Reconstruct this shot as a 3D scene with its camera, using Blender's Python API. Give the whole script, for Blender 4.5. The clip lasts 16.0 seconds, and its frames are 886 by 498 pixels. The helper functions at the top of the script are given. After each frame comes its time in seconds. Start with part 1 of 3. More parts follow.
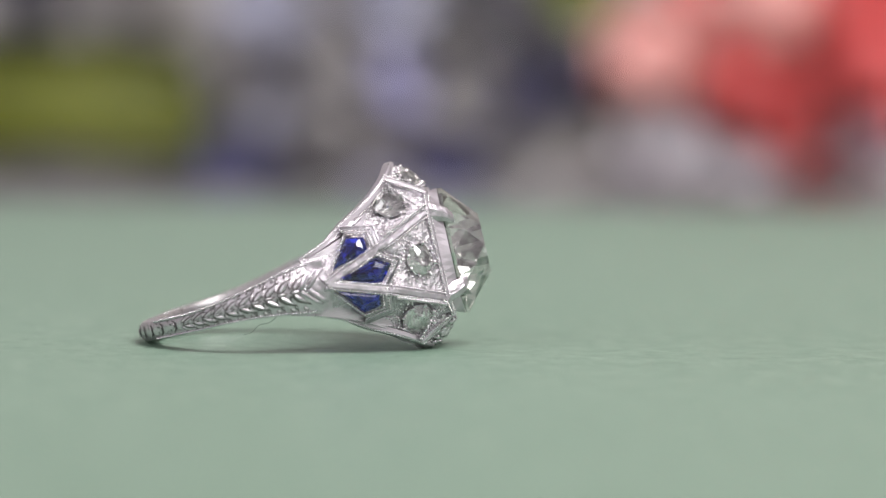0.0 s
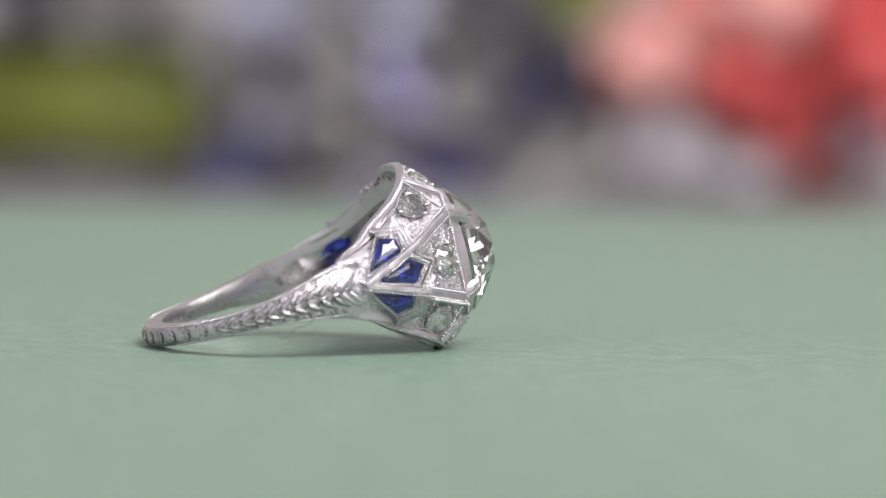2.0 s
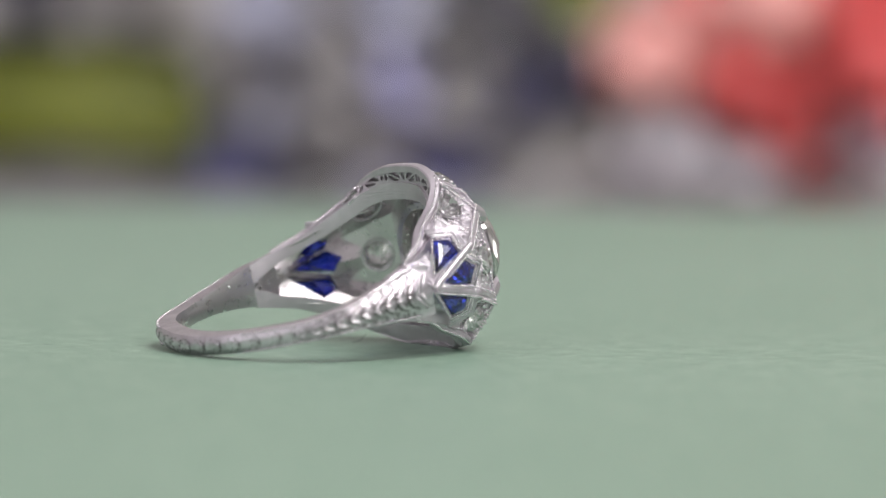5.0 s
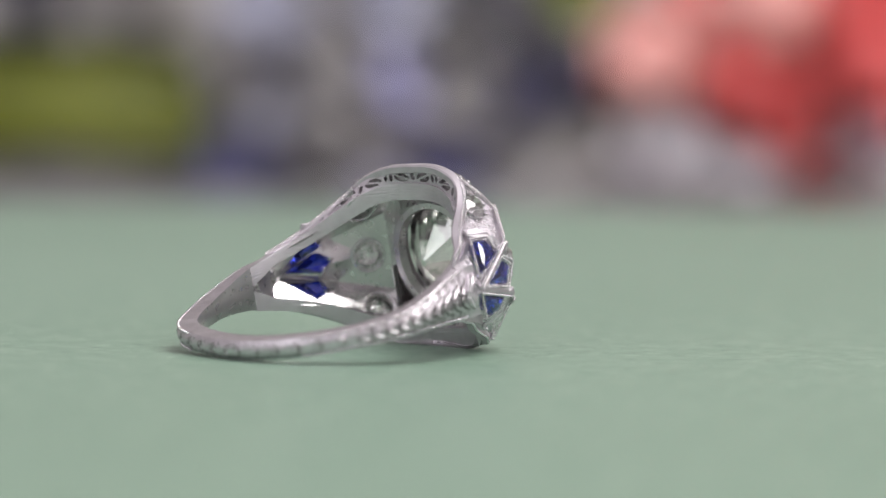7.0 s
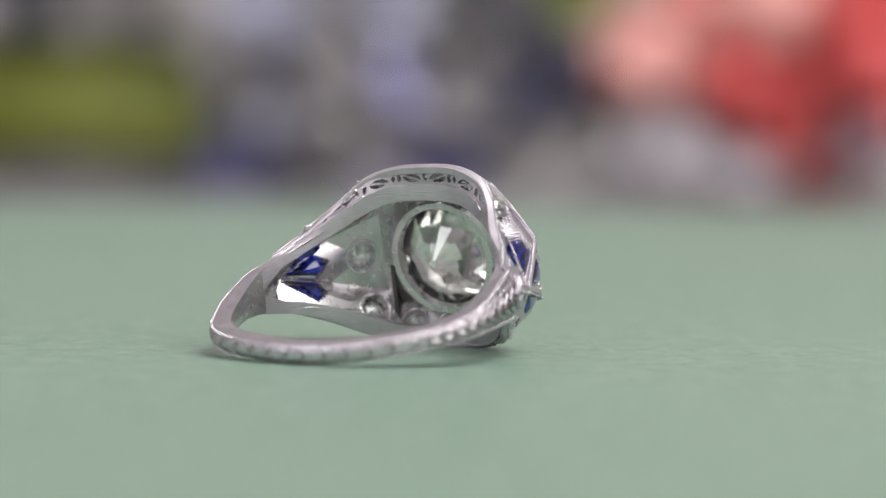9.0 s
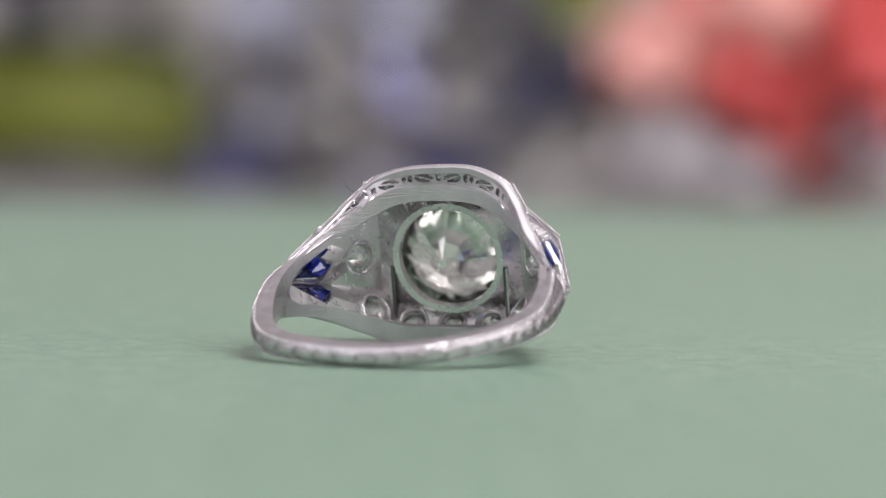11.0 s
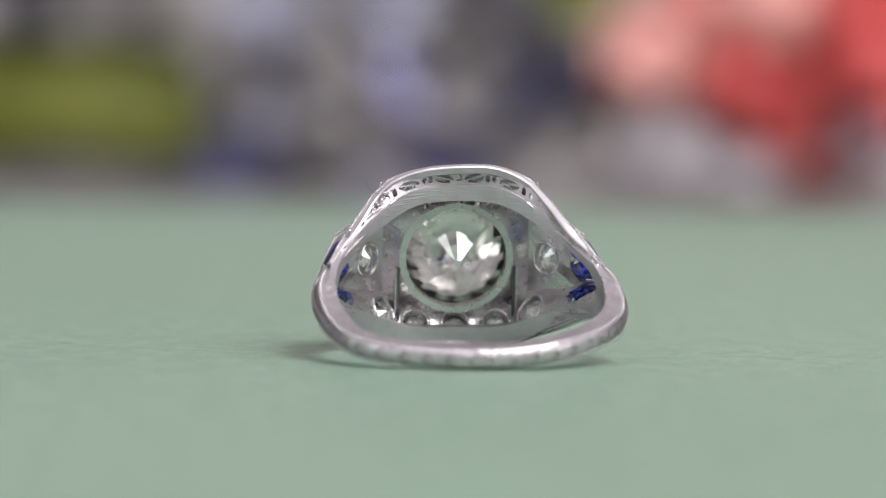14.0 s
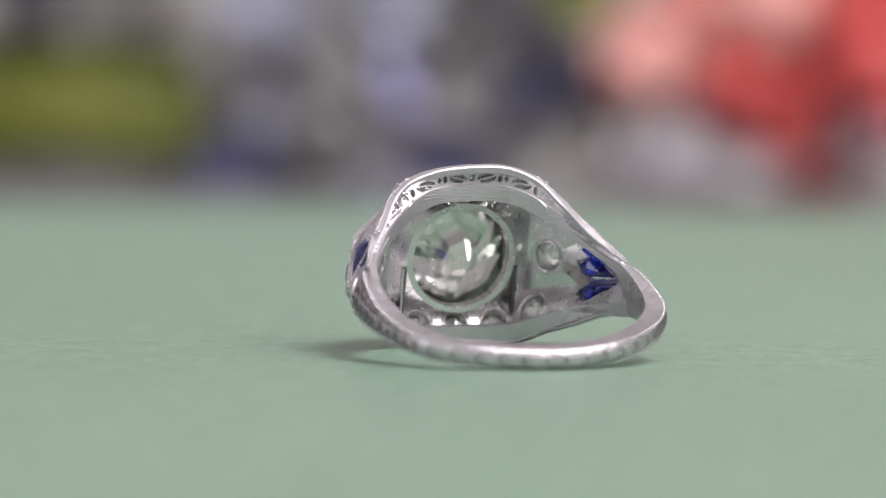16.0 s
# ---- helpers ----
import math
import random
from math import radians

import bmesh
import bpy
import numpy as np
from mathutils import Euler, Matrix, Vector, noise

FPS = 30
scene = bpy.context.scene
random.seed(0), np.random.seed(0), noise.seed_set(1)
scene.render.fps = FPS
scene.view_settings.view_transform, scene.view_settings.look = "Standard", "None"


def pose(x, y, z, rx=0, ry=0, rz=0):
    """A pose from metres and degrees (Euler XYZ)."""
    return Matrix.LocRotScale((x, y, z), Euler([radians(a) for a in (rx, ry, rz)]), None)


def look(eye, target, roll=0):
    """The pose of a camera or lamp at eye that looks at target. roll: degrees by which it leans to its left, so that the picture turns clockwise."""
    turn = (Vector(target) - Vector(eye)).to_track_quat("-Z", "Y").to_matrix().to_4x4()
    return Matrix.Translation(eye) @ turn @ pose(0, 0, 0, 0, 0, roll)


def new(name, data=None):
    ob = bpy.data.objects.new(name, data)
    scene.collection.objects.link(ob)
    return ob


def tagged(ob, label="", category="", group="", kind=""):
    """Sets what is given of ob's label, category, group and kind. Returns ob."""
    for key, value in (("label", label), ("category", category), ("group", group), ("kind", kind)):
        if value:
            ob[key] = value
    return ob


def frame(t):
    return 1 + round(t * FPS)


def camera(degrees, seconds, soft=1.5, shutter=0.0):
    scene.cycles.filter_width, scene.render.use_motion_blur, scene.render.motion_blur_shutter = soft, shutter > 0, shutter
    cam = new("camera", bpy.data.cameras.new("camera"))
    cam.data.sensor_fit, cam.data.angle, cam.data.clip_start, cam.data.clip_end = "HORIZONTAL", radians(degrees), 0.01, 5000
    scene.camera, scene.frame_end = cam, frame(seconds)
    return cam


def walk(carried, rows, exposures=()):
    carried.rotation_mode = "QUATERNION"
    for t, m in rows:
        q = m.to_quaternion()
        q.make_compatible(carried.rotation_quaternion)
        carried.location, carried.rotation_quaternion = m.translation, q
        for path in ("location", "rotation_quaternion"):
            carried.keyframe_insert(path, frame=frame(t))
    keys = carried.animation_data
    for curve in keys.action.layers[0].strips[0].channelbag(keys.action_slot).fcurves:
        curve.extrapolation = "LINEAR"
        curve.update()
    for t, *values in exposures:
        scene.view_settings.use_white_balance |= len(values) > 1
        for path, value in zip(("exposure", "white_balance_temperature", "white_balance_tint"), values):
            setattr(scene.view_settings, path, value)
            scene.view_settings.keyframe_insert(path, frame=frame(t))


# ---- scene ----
K = 0.001  # millimetres to metres

# ---- camera: a macro lens close over the disc, standing still ----
cam = camera(12.78, 16.0, 1.2)
cam.data.dof.use_dof = True
cam.data.dof.focus_distance = 0.2510
cam.data.dof.aperture_fstop = 24.0
EYE = look((-0.18 * K, -255.8 * K, 20.50 * K), (-0.18 * K, 0, 6.15 * K), 0.79)
walk(cam, [(0, EYE), (16, EYE)])

# ---- light: a large softbox to the right and above, a weaker one on the other side, small unseen lamps added over the disc and the flowers ----
world = bpy.data.worlds.new("world")
scene.world = world
world.use_nodes = True
world.node_tree.nodes["Background"].inputs["Color"].default_value = (0.86, 0.79, 0.82, 1)
world.node_tree.nodes["Background"].inputs["Strength"].default_value = 0.54


def softbox(name, eye, target, sx, sy, watts, color):
    data = bpy.data.lights.new(name, "AREA")
    data.shape, data.size, data.size_y, data.energy, data.color = "RECTANGLE", sx, sy, watts, color
    ob = new(name, data)
    ob.matrix_basis = look(eye, target)
    return ob


softbox("softbox_key", (0.95, -0.62, 1.10), (0, 0.05, 0), 1.05, 1.05, 15.0, (1.0, 0.975, 0.965))
softbox("softbox_fill", (-1.0, -0.85, 0.80), (0, 0.05, 0), 0.9, 0.9, 4.5, (0.97, 0.98, 1.0))
# two added lamps, only to brighten the ring, the disc and the flowers
softbox("top_fill_light", (0.26, -0.20, 0.66), (0.05, 0.22, 0), 0.40, 0.22, 4.6, (1.0, 0.98, 0.96))
softbox("flower_fill_light", (0.16, 0.24, 0.24), (0.10, 0.90, 0.18), 0.36, 0.16, 0.75, (1.0, 0.98, 0.96))
scene.view_settings.exposure = -0.17


# ---- materials ----
def nodes_of(name):
    m = bpy.data.materials.new(name)
    m.use_nodes = True
    nt = m.node_tree
    return m, nt, nt.nodes["Principled BSDF"]


def noise_node(nt, scale, detail=4.0, rough=0.55, coord="Object"):
    tc = nt.nodes.new("ShaderNodeTexCoord")
    n = nt.nodes.new("ShaderNodeTexNoise")
    n.inputs["Scale"].default_value, n.inputs["Detail"].default_value, n.inputs["Roughness"].default_value = scale, detail, rough
    nt.links.new(tc.outputs[coord], n.inputs["Vector"])
    return n


def ramp(nt, src, stops):
    r = nt.nodes.new("ShaderNodeValToRGB")
    while len(r.color_ramp.elements) < len(stops):
        r.color_ramp.elements.new(0.5)
    for e, (p, c) in zip(r.color_ramp.elements, stops):
        e.position, e.color = p, (*c, 1)
    nt.links.new(src, r.inputs["Fac"])
    return r


def bump(nt, src, bsdf, strength, distance):
    b = nt.nodes.new("ShaderNodeBump")
    b.inputs["Strength"].default_value, b.inputs["Distance"].default_value = strength, distance
    nt.links.new(src, b.inputs["Height"])
    nt.links.new(b.outputs["Normal"], bsdf.inputs["Normal"])


def metal(name, color, rough0, rough1, scale, bump_mm, stretch=None):
    m, nt, b = nodes_of(name)
    b.inputs["Metallic"].default_value = 1.0
    n = noise_node(nt, scale)
    c = ramp(nt, n.outputs["Fac"], [(0.3, [x * 0.86 for x in color]), (0.7, color)])
    nt.links.new(c.outputs["Color"], b.inputs["Base Color"])
    fine = noise_node(nt, scale * 5, 3)
    if stretch:
        mp = nt.nodes.new("ShaderNodeMapping")
        mp.inputs["Scale"].default_value = stretch
        nt.links.new(fine.inputs["Vector"].links[0].from_socket, mp.inputs["Vector"])
        nt.links.new(mp.outputs["Vector"], fine.inputs["Vector"])
    mr = nt.nodes.new("ShaderNodeMapRange")
    mr.inputs["To Min"].default_value, mr.inputs["To Max"].default_value = rough0, rough1
    nt.links.new(fine.outputs["Fac"], mr.inputs["Value"])
    nt.links.new(mr.outputs["Result"], b.inputs["Roughness"])
    bump(nt, fine.outputs["Fac"], b, 0.6, bump_mm * K)
    return m


PLATINUM = metal("platinum", (0.67, 0.62, 0.67), 0.46, 0.62, 900, 0.03)


def engraved_metal(name, rough, relief):
    m, nt, b = nodes_of(name)
    b.inputs["Metallic"].default_value = 1.0
    n = noise_node(nt, 1100)
    c = ramp(nt, n.outputs["Fac"], [(0.3, (0.58, 0.54, 0.58)), (0.7, (0.77, 0.72, 0.775))])
    nt.links.new(c.outputs["Color"], b.inputs["Base Color"])
    b.inputs["Roughness"].default_value = rough
    tc = nt.nodes.new("ShaderNodeTexCoord")
    v = nt.nodes.new("ShaderNodeTexVoronoi")
    v.inputs["Scale"].default_value = 2600
    nt.links.new(tc.outputs["Object"], v.inputs["Vector"])
    fine = noise_node(nt, 5200, 3)
    add = nt.nodes.new("ShaderNodeMath")
    nt.links.new(v.outputs["Distance"], add.inputs[0])
    nt.links.new(fine.outputs["Fac"], add.inputs[1])
    bump(nt, add.outputs[0], b, relief, 0.17 * K)
    return m


PLATINUM_ENGRAVED = engraved_metal("platinum_engraved", 0.40, 0.85)
PLATINUM_SATIN = engraved_metal("platinum_satin", 0.38, 0.32)
PLATINUM_WORN = metal("platinum_worn", (0.70, 0.66, 0.70), 0.36, 0.56, 700, 0.08, (0.25, 0.25, 3.0))
PLATINUM_INSIDE = metal("platinum_polished_inside", (0.78, 0.75, 0.765), 0.20, 0.38, 420, 0.02)
# dark tone for the engraving cuts and for the shade in the seat's slits
DARK_METAL = metal("dark_platinum", (0.20, 0.185, 0.19), 0.40, 0.60, 900, 0.02)
PLATINUM_BRIGHT = metal("platinum_bright", (0.80, 0.765, 0.80), 0.14, 0.26, 700, 0.006)


def diamond_material(name, tint, lustre):
    """Clear stone of high index; lustre is the share of mirror shine added in place of internal reflections."""
    m = bpy.data.materials.new(name)
    m.use_nodes = True
    nt = m.node_tree
    nt.nodes.remove(nt.nodes["Principled BSDF"])
    g = nt.nodes.new("ShaderNodeBsdfGlass")
    g.inputs["Color"].default_value = (*tint, 1)
    g.inputs["Roughness"].default_value = 0.0
    g.inputs["IOR"].default_value = 2.42
    shine = nt.nodes.new("ShaderNodeBsdfAnisotropic")
    shine.inputs["Color"].default_value = (1, 1, 1, 1)
    shine.inputs["Roughness"].default_value = 0.04
    mix = nt.nodes.new("ShaderNodeMixShader")
    mix.inputs[0].default_value = lustre
    nt.links.new(g.outputs[0], mix.inputs[1])
    nt.links.new(shine.outputs[0], mix.inputs[2])
    nt.links.new(mix.outputs[0], nt.nodes["Material Output"].inputs["Surface"])
    return m


DIAMOND = diamond_material("diamond", (1.0, 1.0, 0.985), 0.18)
DIAMOND_SMALL = diamond_material("diamond_small", (1.0, 1.0, 1.0), 0.20)

SAPPHIRE, nt, b = nodes_of("sapphire")
n = noise_node(nt, 700, 2)
c = ramp(nt, n.outputs["Fac"], [(0.3, (0.012, 0.022, 0.40)), (0.7, (0.035, 0.06, 0.62))])
nt.links.new(c.outputs["Color"], b.inputs["Base Color"])
b.inputs["Roughness"].default_value, b.inputs["IOR"].default_value = 0.02, 1.77
b.inputs["Transmission Weight"].default_value = 1.0


def paper_material():
    m, nt, b = nodes_of("green_paper")
    big = noise_node(nt, 14, 3)
    fine = noise_node(nt, 800, 6, 0.8)
    mott = noise_node(nt, 330, 4, 0.65)
    c = ramp(nt, big.outputs["Fac"], [(0.3, (0.194, 0.292, 0.222)), (0.7, (0.218, 0.320, 0.248))])
    fleck = ramp(nt, fine.outputs["Fac"], [(0.34, (0.50, 0.58, 0.54)), (0.45, (0.96, 0.97, 0.96)), (0.55, (1, 1, 1)), (0.66, (1.50, 1.38, 1.40))])
    tone = ramp(nt, mott.outputs["Fac"], [(0.34, (0.86, 0.90, 0.88)), (0.66, (1.14, 1.10, 1.12))])
    last = c
    for other in (fleck, tone):
        mix = nt.nodes.new("ShaderNodeMix")
        mix.data_type, mix.blend_type = "RGBA", "MULTIPLY"
        mix.inputs[0].default_value = 1.0
        nt.links.new(last.outputs["Color"] if last is c else last.outputs[2], mix.inputs[6])
        nt.links.new(other.outputs["Color"], mix.inputs[7])
        last = mix
    nt.links.new(last.outputs[2], b.inputs["Base Color"])
    b.inputs["Roughness"].default_value = 0.42
    bump(nt, fine.outputs["Fac"], b, 0.8, 0.12 * K)
    return m


PAPER = paper_material()


def soft_material(name, low, high, scale, rough=0.6, sub=0.0):
    m, nt, b = nodes_of(name)
    n = noise_node(nt, scale, 4)
    c = ramp(nt, n.outputs["Fac"], [(0.3, low), (0.7, high)])
    nt.links.new(c.outputs["Color"], b.inputs["Base Color"])
    b.inputs["Roughness"].default_value = rough
    bump(nt, n.outputs["Fac"], b, 0.3, 0.3 * K)
    return m


TABLE = soft_material("table_cloth", (0.19, 0.19, 0.185), (0.26, 0.255, 0.255), 40)
LEAF = soft_material("leaf_olive", (0.15, 0.17, 0.010), (0.23, 0.25, 0.022), 60, 0.5)
LEAF_DARK = soft_material("leaf_dark", (0.03, 0.035, 0.03), (0.06, 0.07, 0.05), 60, 0.5)
LILAC = soft_material("petal_lilac", (0.37, 0.355, 0.57), (0.49, 0.47, 0.70), 90)
LILAC_PALE = soft_material("petal_pale_blue", (0.42, 0.42, 0.55), (0.54, 0.54, 0.66), 90)
INDIGO = soft_material("petal_indigo", (0.16, 0.15, 0.31), (0.24, 0.23, 0.42), 90)
CORAL = soft_material("petal_coral", (0.68, 0.105, 0.11), (0.80, 0.195, 0.19), 70)
CORAL_PALE = soft_material("petal_pale_coral", (0.86, 0.46, 0.43), (0.94, 0.62, 0.58), 70)
# petals coloured dark for the shade in the flower bank's gaps
SHADE_PETAL = soft_material("petal_shade", (0.08, 0.075, 0.09), (0.13, 0.12, 0.14), 60)
BEIGE_PETAL = soft_material("petal_beige", (0.42, 0.39, 0.37), (0.54, 0.50, 0.48), 60)
WHITE_PETAL = soft_material("petal_white", (0.55, 0.52, 0.55), (0.68, 0.64, 0.68), 70)
PINK_PETAL = soft_material("petal_pink", (0.62, 0.36, 0.42), (0.72, 0.46, 0.52), 70)
MAUVE_GREY = soft_material("petal_mauve_grey", (0.35, 0.33, 0.335), (0.46, 0.43, 0.435), 50)
WHITE_PLASTIC = soft_material("white_plastic", (0.62, 0.62, 0.60), (0.70, 0.70, 0.68), 20, 0.4)
WALL = soft_material("wall_paint", (0.50, 0.48, 0.45), (0.58, 0.56, 0.53), 3)


# ---- mesh helpers ----
def mesh_ob(name, bm, material, smooth=False):
    me = bpy.data.meshes.new(name)
    bmesh.ops.recalc_face_normals(bm, faces=bm.faces)
    bm.to_mesh(me)
    bm.free()
    for one in material if isinstance(material, tuple) else (material,):
        me.materials.append(one)
    if smooth:
        me.shade_smooth()
    if smooth == "edges":
        me.set_sharp_from_angle(angle=radians(38))
    return new(name, me)


def part(name, bm, material, parent, label="", smooth=False, m=None):
    ob = mesh_ob(name, bm, material, smooth)
    ob.parent = parent
    if m is not None:
        ob.matrix_basis = m
    if label:
        tagged(ob, label)
    return ob


def box(bm, lo, hi):
    vs = [bm.verts.new((x, y, z)) for x in (lo[0], hi[0]) for y in (lo[1], hi[1]) for z in (lo[2], hi[2])]
    for f in ((0, 1, 3, 2), (4, 6, 7, 5), (0, 4, 5, 1), (2, 3, 7, 6), (0, 2, 6, 4), (1, 5, 7, 3)):
        bm.faces.new([vs[i] for i in f])


def sweep(bm, path, section, closed=False, caps=True):
    """Rings of points, one list for each station, joined to a solid."""
    rings = [[bm.verts.new(p) for p in section(i, q)] for i, q in enumerate(path)]
    n = len(rings[0])
    pairs = list(zip(rings, rings[1:])) + ([(rings[-1], rings[0])] if closed else [])
    for a, b in pairs:
        for i in range(n):
            bm.faces.new((a[i], a[(i + 1) % n], b[(i + 1) % n], b[i]))
    if caps and not closed:
        bm.faces.new(rings[0][::-1])
        bm.faces.new(rings[-1])


def tube(bm, pts, r, sides=6, closed=False):
    """A round wire of radius r through pts (all in metres)."""
    pts = [Vector(p) for p in pts]
    n = len(pts)
    up = Vector((0.31, 0.17, 0.94))

    def section(i, p):
        a = pts[(i - 1) % n] if (closed or i) else pts[0]
        b = pts[(i + 1) % n] if (closed or i < n - 1) else pts[-1]
        d = (b - a).normalized()
        s = d.cross(up).normalized()
        t = s.cross(d)
        return [p + (s * math.cos(k * math.tau / sides) + t * math.sin(k * math.tau / sides)) * r for k in range(sides)]

    sweep(bm, pts, section, closed)


def bead(bm, p, r):
    """A small bead: an octahedral ball of 14 points."""
    p = Vector(p)
    top, bot = bm.verts.new(p + Vector((0, 0, r))), bm.verts.new(p - Vector((0, 0, r)))
    rings = []
    for z in (0.5, -0.5):
        q = math.sqrt(1 - z * z) * r
        rings.append([bm.verts.new(p + Vector((q * math.cos(k * math.tau / 6), q * math.sin(k * math.tau / 6), z * r))) for k in range(6)])
    for k in range(6):
        j = (k + 1) % 6
        bm.faces.new((top, rings[0][k], rings[0][j]))
        bm.faces.new((rings[0][k], rings[1][k], rings[1][j], rings[0][j]))
        bm.faces.new((bot, rings[1][j], rings[1][k]))


def along(pts, step):
    """Points at even steps along a polyline."""
    pts = [Vector(p) for p in pts]
    out, left = [], 0.0
    for a, b in zip(pts, pts[1:]):
        d = (b - a).length
        s = left
        while s < d:
            out.append(a.lerp(b, s / d))
            s += step
        left = s - d
    return out


# ---- the setting ----
def slab(name, lo, hi, material, label, category):
    bm = bmesh.new()
    box(bm, lo, hi)
    return tagged(mesh_ob(name, bm, material), label, category, kind="structure")


slab("table_top", (-0.8, -0.6, -0.052), (0.8, 0.75, -0.012), TABLE, "grey table top under the disc", "table top")
slab("backdrop", (-2.0, 1.2, -0.6), (2.0, 1.25, 1.4), WALL, "plain grey wall far behind the flowers", "wall")


# ---- the turning disc ----
def turntable():
    base = new("display_turntable")
    tagged(base, "round display turntable covered in pale green paper", "turntable")
    n = 128

    def disc(R, top, low, edge):
        bm = bmesh.new()
        prof = [(0.0, top), (R - edge, top), (R, top - edge), (R, low + edge), (R - edge, low), (0.0, low)]
        rings = []
        for r, z in prof:
            rings.append([bm.verts.new((0, 0, z))] if r == 0 else [bm.verts.new((r * math.cos(k * math.tau / n), r * math.sin(k * math.tau / n), z)) for k in range(n)])
        for a, b in zip(rings, rings[1:]):
            for k in range(n):
                j = (k + 1) % n
                if len(a) == 1:
                    bm.faces.new((a[0], b[k], b[j]))
                elif len(b) == 1:
                    bm.faces.new((a[k], b[0], a[j]))
                else:
                    bm.faces.new((a[k], b[k], b[j], a[j]))
        return bm

    part("paper_cover", disc(0.197, -0.00005, -0.00045, 0.0001), PAPER, base, "pale green paper")
    part("base_plate", disc(0.195, -0.00045, -0.012, 0.0012), WHITE_PLASTIC, base, "plain white plate")
    return base


DISC = turntable()

# ---- the ring ----
# Ring space, millimetres: x from shank to head, y across, z along the finger; its origin lies on the turning axis.
TILT = pose(0, -0.65 * K, 0, 0, -14.0, 0) @ pose(0, 0, 0, -0.9) @ pose(0, 0, 5.75 * K)
CX, RI = -9.30, 8.2      # centre and radius of the finger hole

RING = new("diamond_ring")
tagged(RING, "platinum ring with large round diamond and blue sapphires, lying down", "ring")


def V(x, y, z):
    return Vector((x * K, y * K, z * K))


def lerp_table(t, table):
    for (a, va), (b, vb) in zip(table, table[1:]):
        if t <= b:
            s = (t - a) / (b - a)
            return va + (vb - va) * s
    return table[-1][1]


def smooth_table(t, table):
    return sum(lerp_table(min(max(abs(t + d), 0), 180), table) for d in (-6, -3, 0, 3, 6)) / 5


W_OUT = [(0, 5.35), (20, 5.2), (33, 4.4), (45, 3.5), (57, 2.65), (66, 2.15), (75, 1.8), (88, 1.34), (99, 0.98), (111, 0.72), (124, 0.61), (150, 0.60), (180, 0.60)]
W_IN = [(0, 4.27), (20, 4.15), (30, 3.5), (45, 2.5), (57, 1.8), (68, 1.3), (78, 0.95), (83, 0.1), (90, 0.0)]
W_SHANK = [(0, 1.3), (66, 1.5), (70, 1.6), (75, 1.66), (82, 1.55), (88, 1.36), (99, 0.98), (111, 0.72), (124, 0.61), (150, 0.60), (180, 0.60)]
BEND = [(-19.5, -0.5), (-14.5, -0.28), (-12.0, -0.05), (-9.0, 0.15), (-6.0, 0.1), (-2.0, 0.0), (5.0, 0.0)]  # the shank is slightly bent out of the head's plane


def on_circle(phi, r, z):
    a = radians(phi)
    p = phi % 360
    r += 0.65 * math.exp(-((p - 135) / 19) ** 2) + 0.3 * math.exp(-((p - 250) / 16) ** 2)  # worn a little out of round
    x = CX + r * math.cos(a)
    return V(x, r * math.sin(a), z + lerp_table(x, BEND))


def rp(name, bm, material, label="", smooth=False):
    return part(name, bm, material, RING, label, smooth, TILT)


def edge_height(e):
    """How thick the shank's edges are against its middle: high at the back, low where the shoulders are domed."""
    return 0.42 + 0.38 * min(1.0, max(0.0, (e - 76.0) / 34.0))


# shank: a domed band that widens to the shoulders
bm = bmesh.new()


def shank_section(i, phi):
    w = smooth_table(phi if phi <= 180 else 360 - phi, W_SHANK)
    e = phi if phi <= 180 else 360 - phi
    th = 1.5
    out = []
    thin = 0.085 * max(0.0, 83.0 - e)  # the wall thins where it runs under the head
    for s in (-1.0, -0.6, 0.0, 0.6, 1.0):
        out.append(on_circle(phi, RI + thin + 0.10 * s * s, s * w * 0.97))
    for s in (1.0, 0.85, 0.5, 0.0, -0.5, -0.85, -1.0):
        ef = edge_height(e)
        out.append(on_circle(phi, RI + max(th * (ef + (1 - ef) * (1 - s * s)), thin + 0.2), s * w))
    return out


sweep(bm, [70 + i * 2 for i in range(111)], shank_section)
for k, face in enumerate(bm.faces):
    face.material_index = 1 if k % 12 < 4 else 0  # polished on the finger side
rp("shank", bm, (PLATINUM_SATIN, PLATINUM_INSIDE), "engraved tapering platinum shank", "edges")

# inner bands: the two smooth strips on the finger side of the head
for sg in (1, -1):
    bm = bmesh.new()

    def band_section(i, phi):
        a, b = smooth_table(phi, W_IN), smooth_table(phi, W_OUT) * (1.0 if sg > 0 else 1.03)
        a = max(a, 0.02)
        return [on_circle(phi, RI, sg * a), on_circle(phi, RI, sg * (a + b) / 2), on_circle(phi, RI + 0.06, sg * b), on_circle(phi, RI + 0.5, sg * b), on_circle(phi, RI + 0.55, sg * a)]

    sweep(bm, [-86 + i * 2 for i in range(87)], band_section)
    rp("inner_band", bm, PLATINUM_WORN, "smooth brushed inner band", "edges")

# head: eight sloping facets round an octagonal plate
RIM = [(-0.7, 0.0, 5.75), (-0.75, 2.4, 5.7), (-1.1, 4.4, 5.22), (-2.0, 5.6, 4.42), (-3.9, 6.75, 3.3), (-5.3, 7.75, 2.42), (-7.2, 8.50, 1.72)]
OFF = 0.22  # the head's outer work stands a little above the seat's middle
TIP = (-6.0, 9.40, -0.1)
M = (-1.9, 7.90, 1.55)
A = (1.0, 4.75, 2.85)
B = (1.1, 3.5, 3.95)


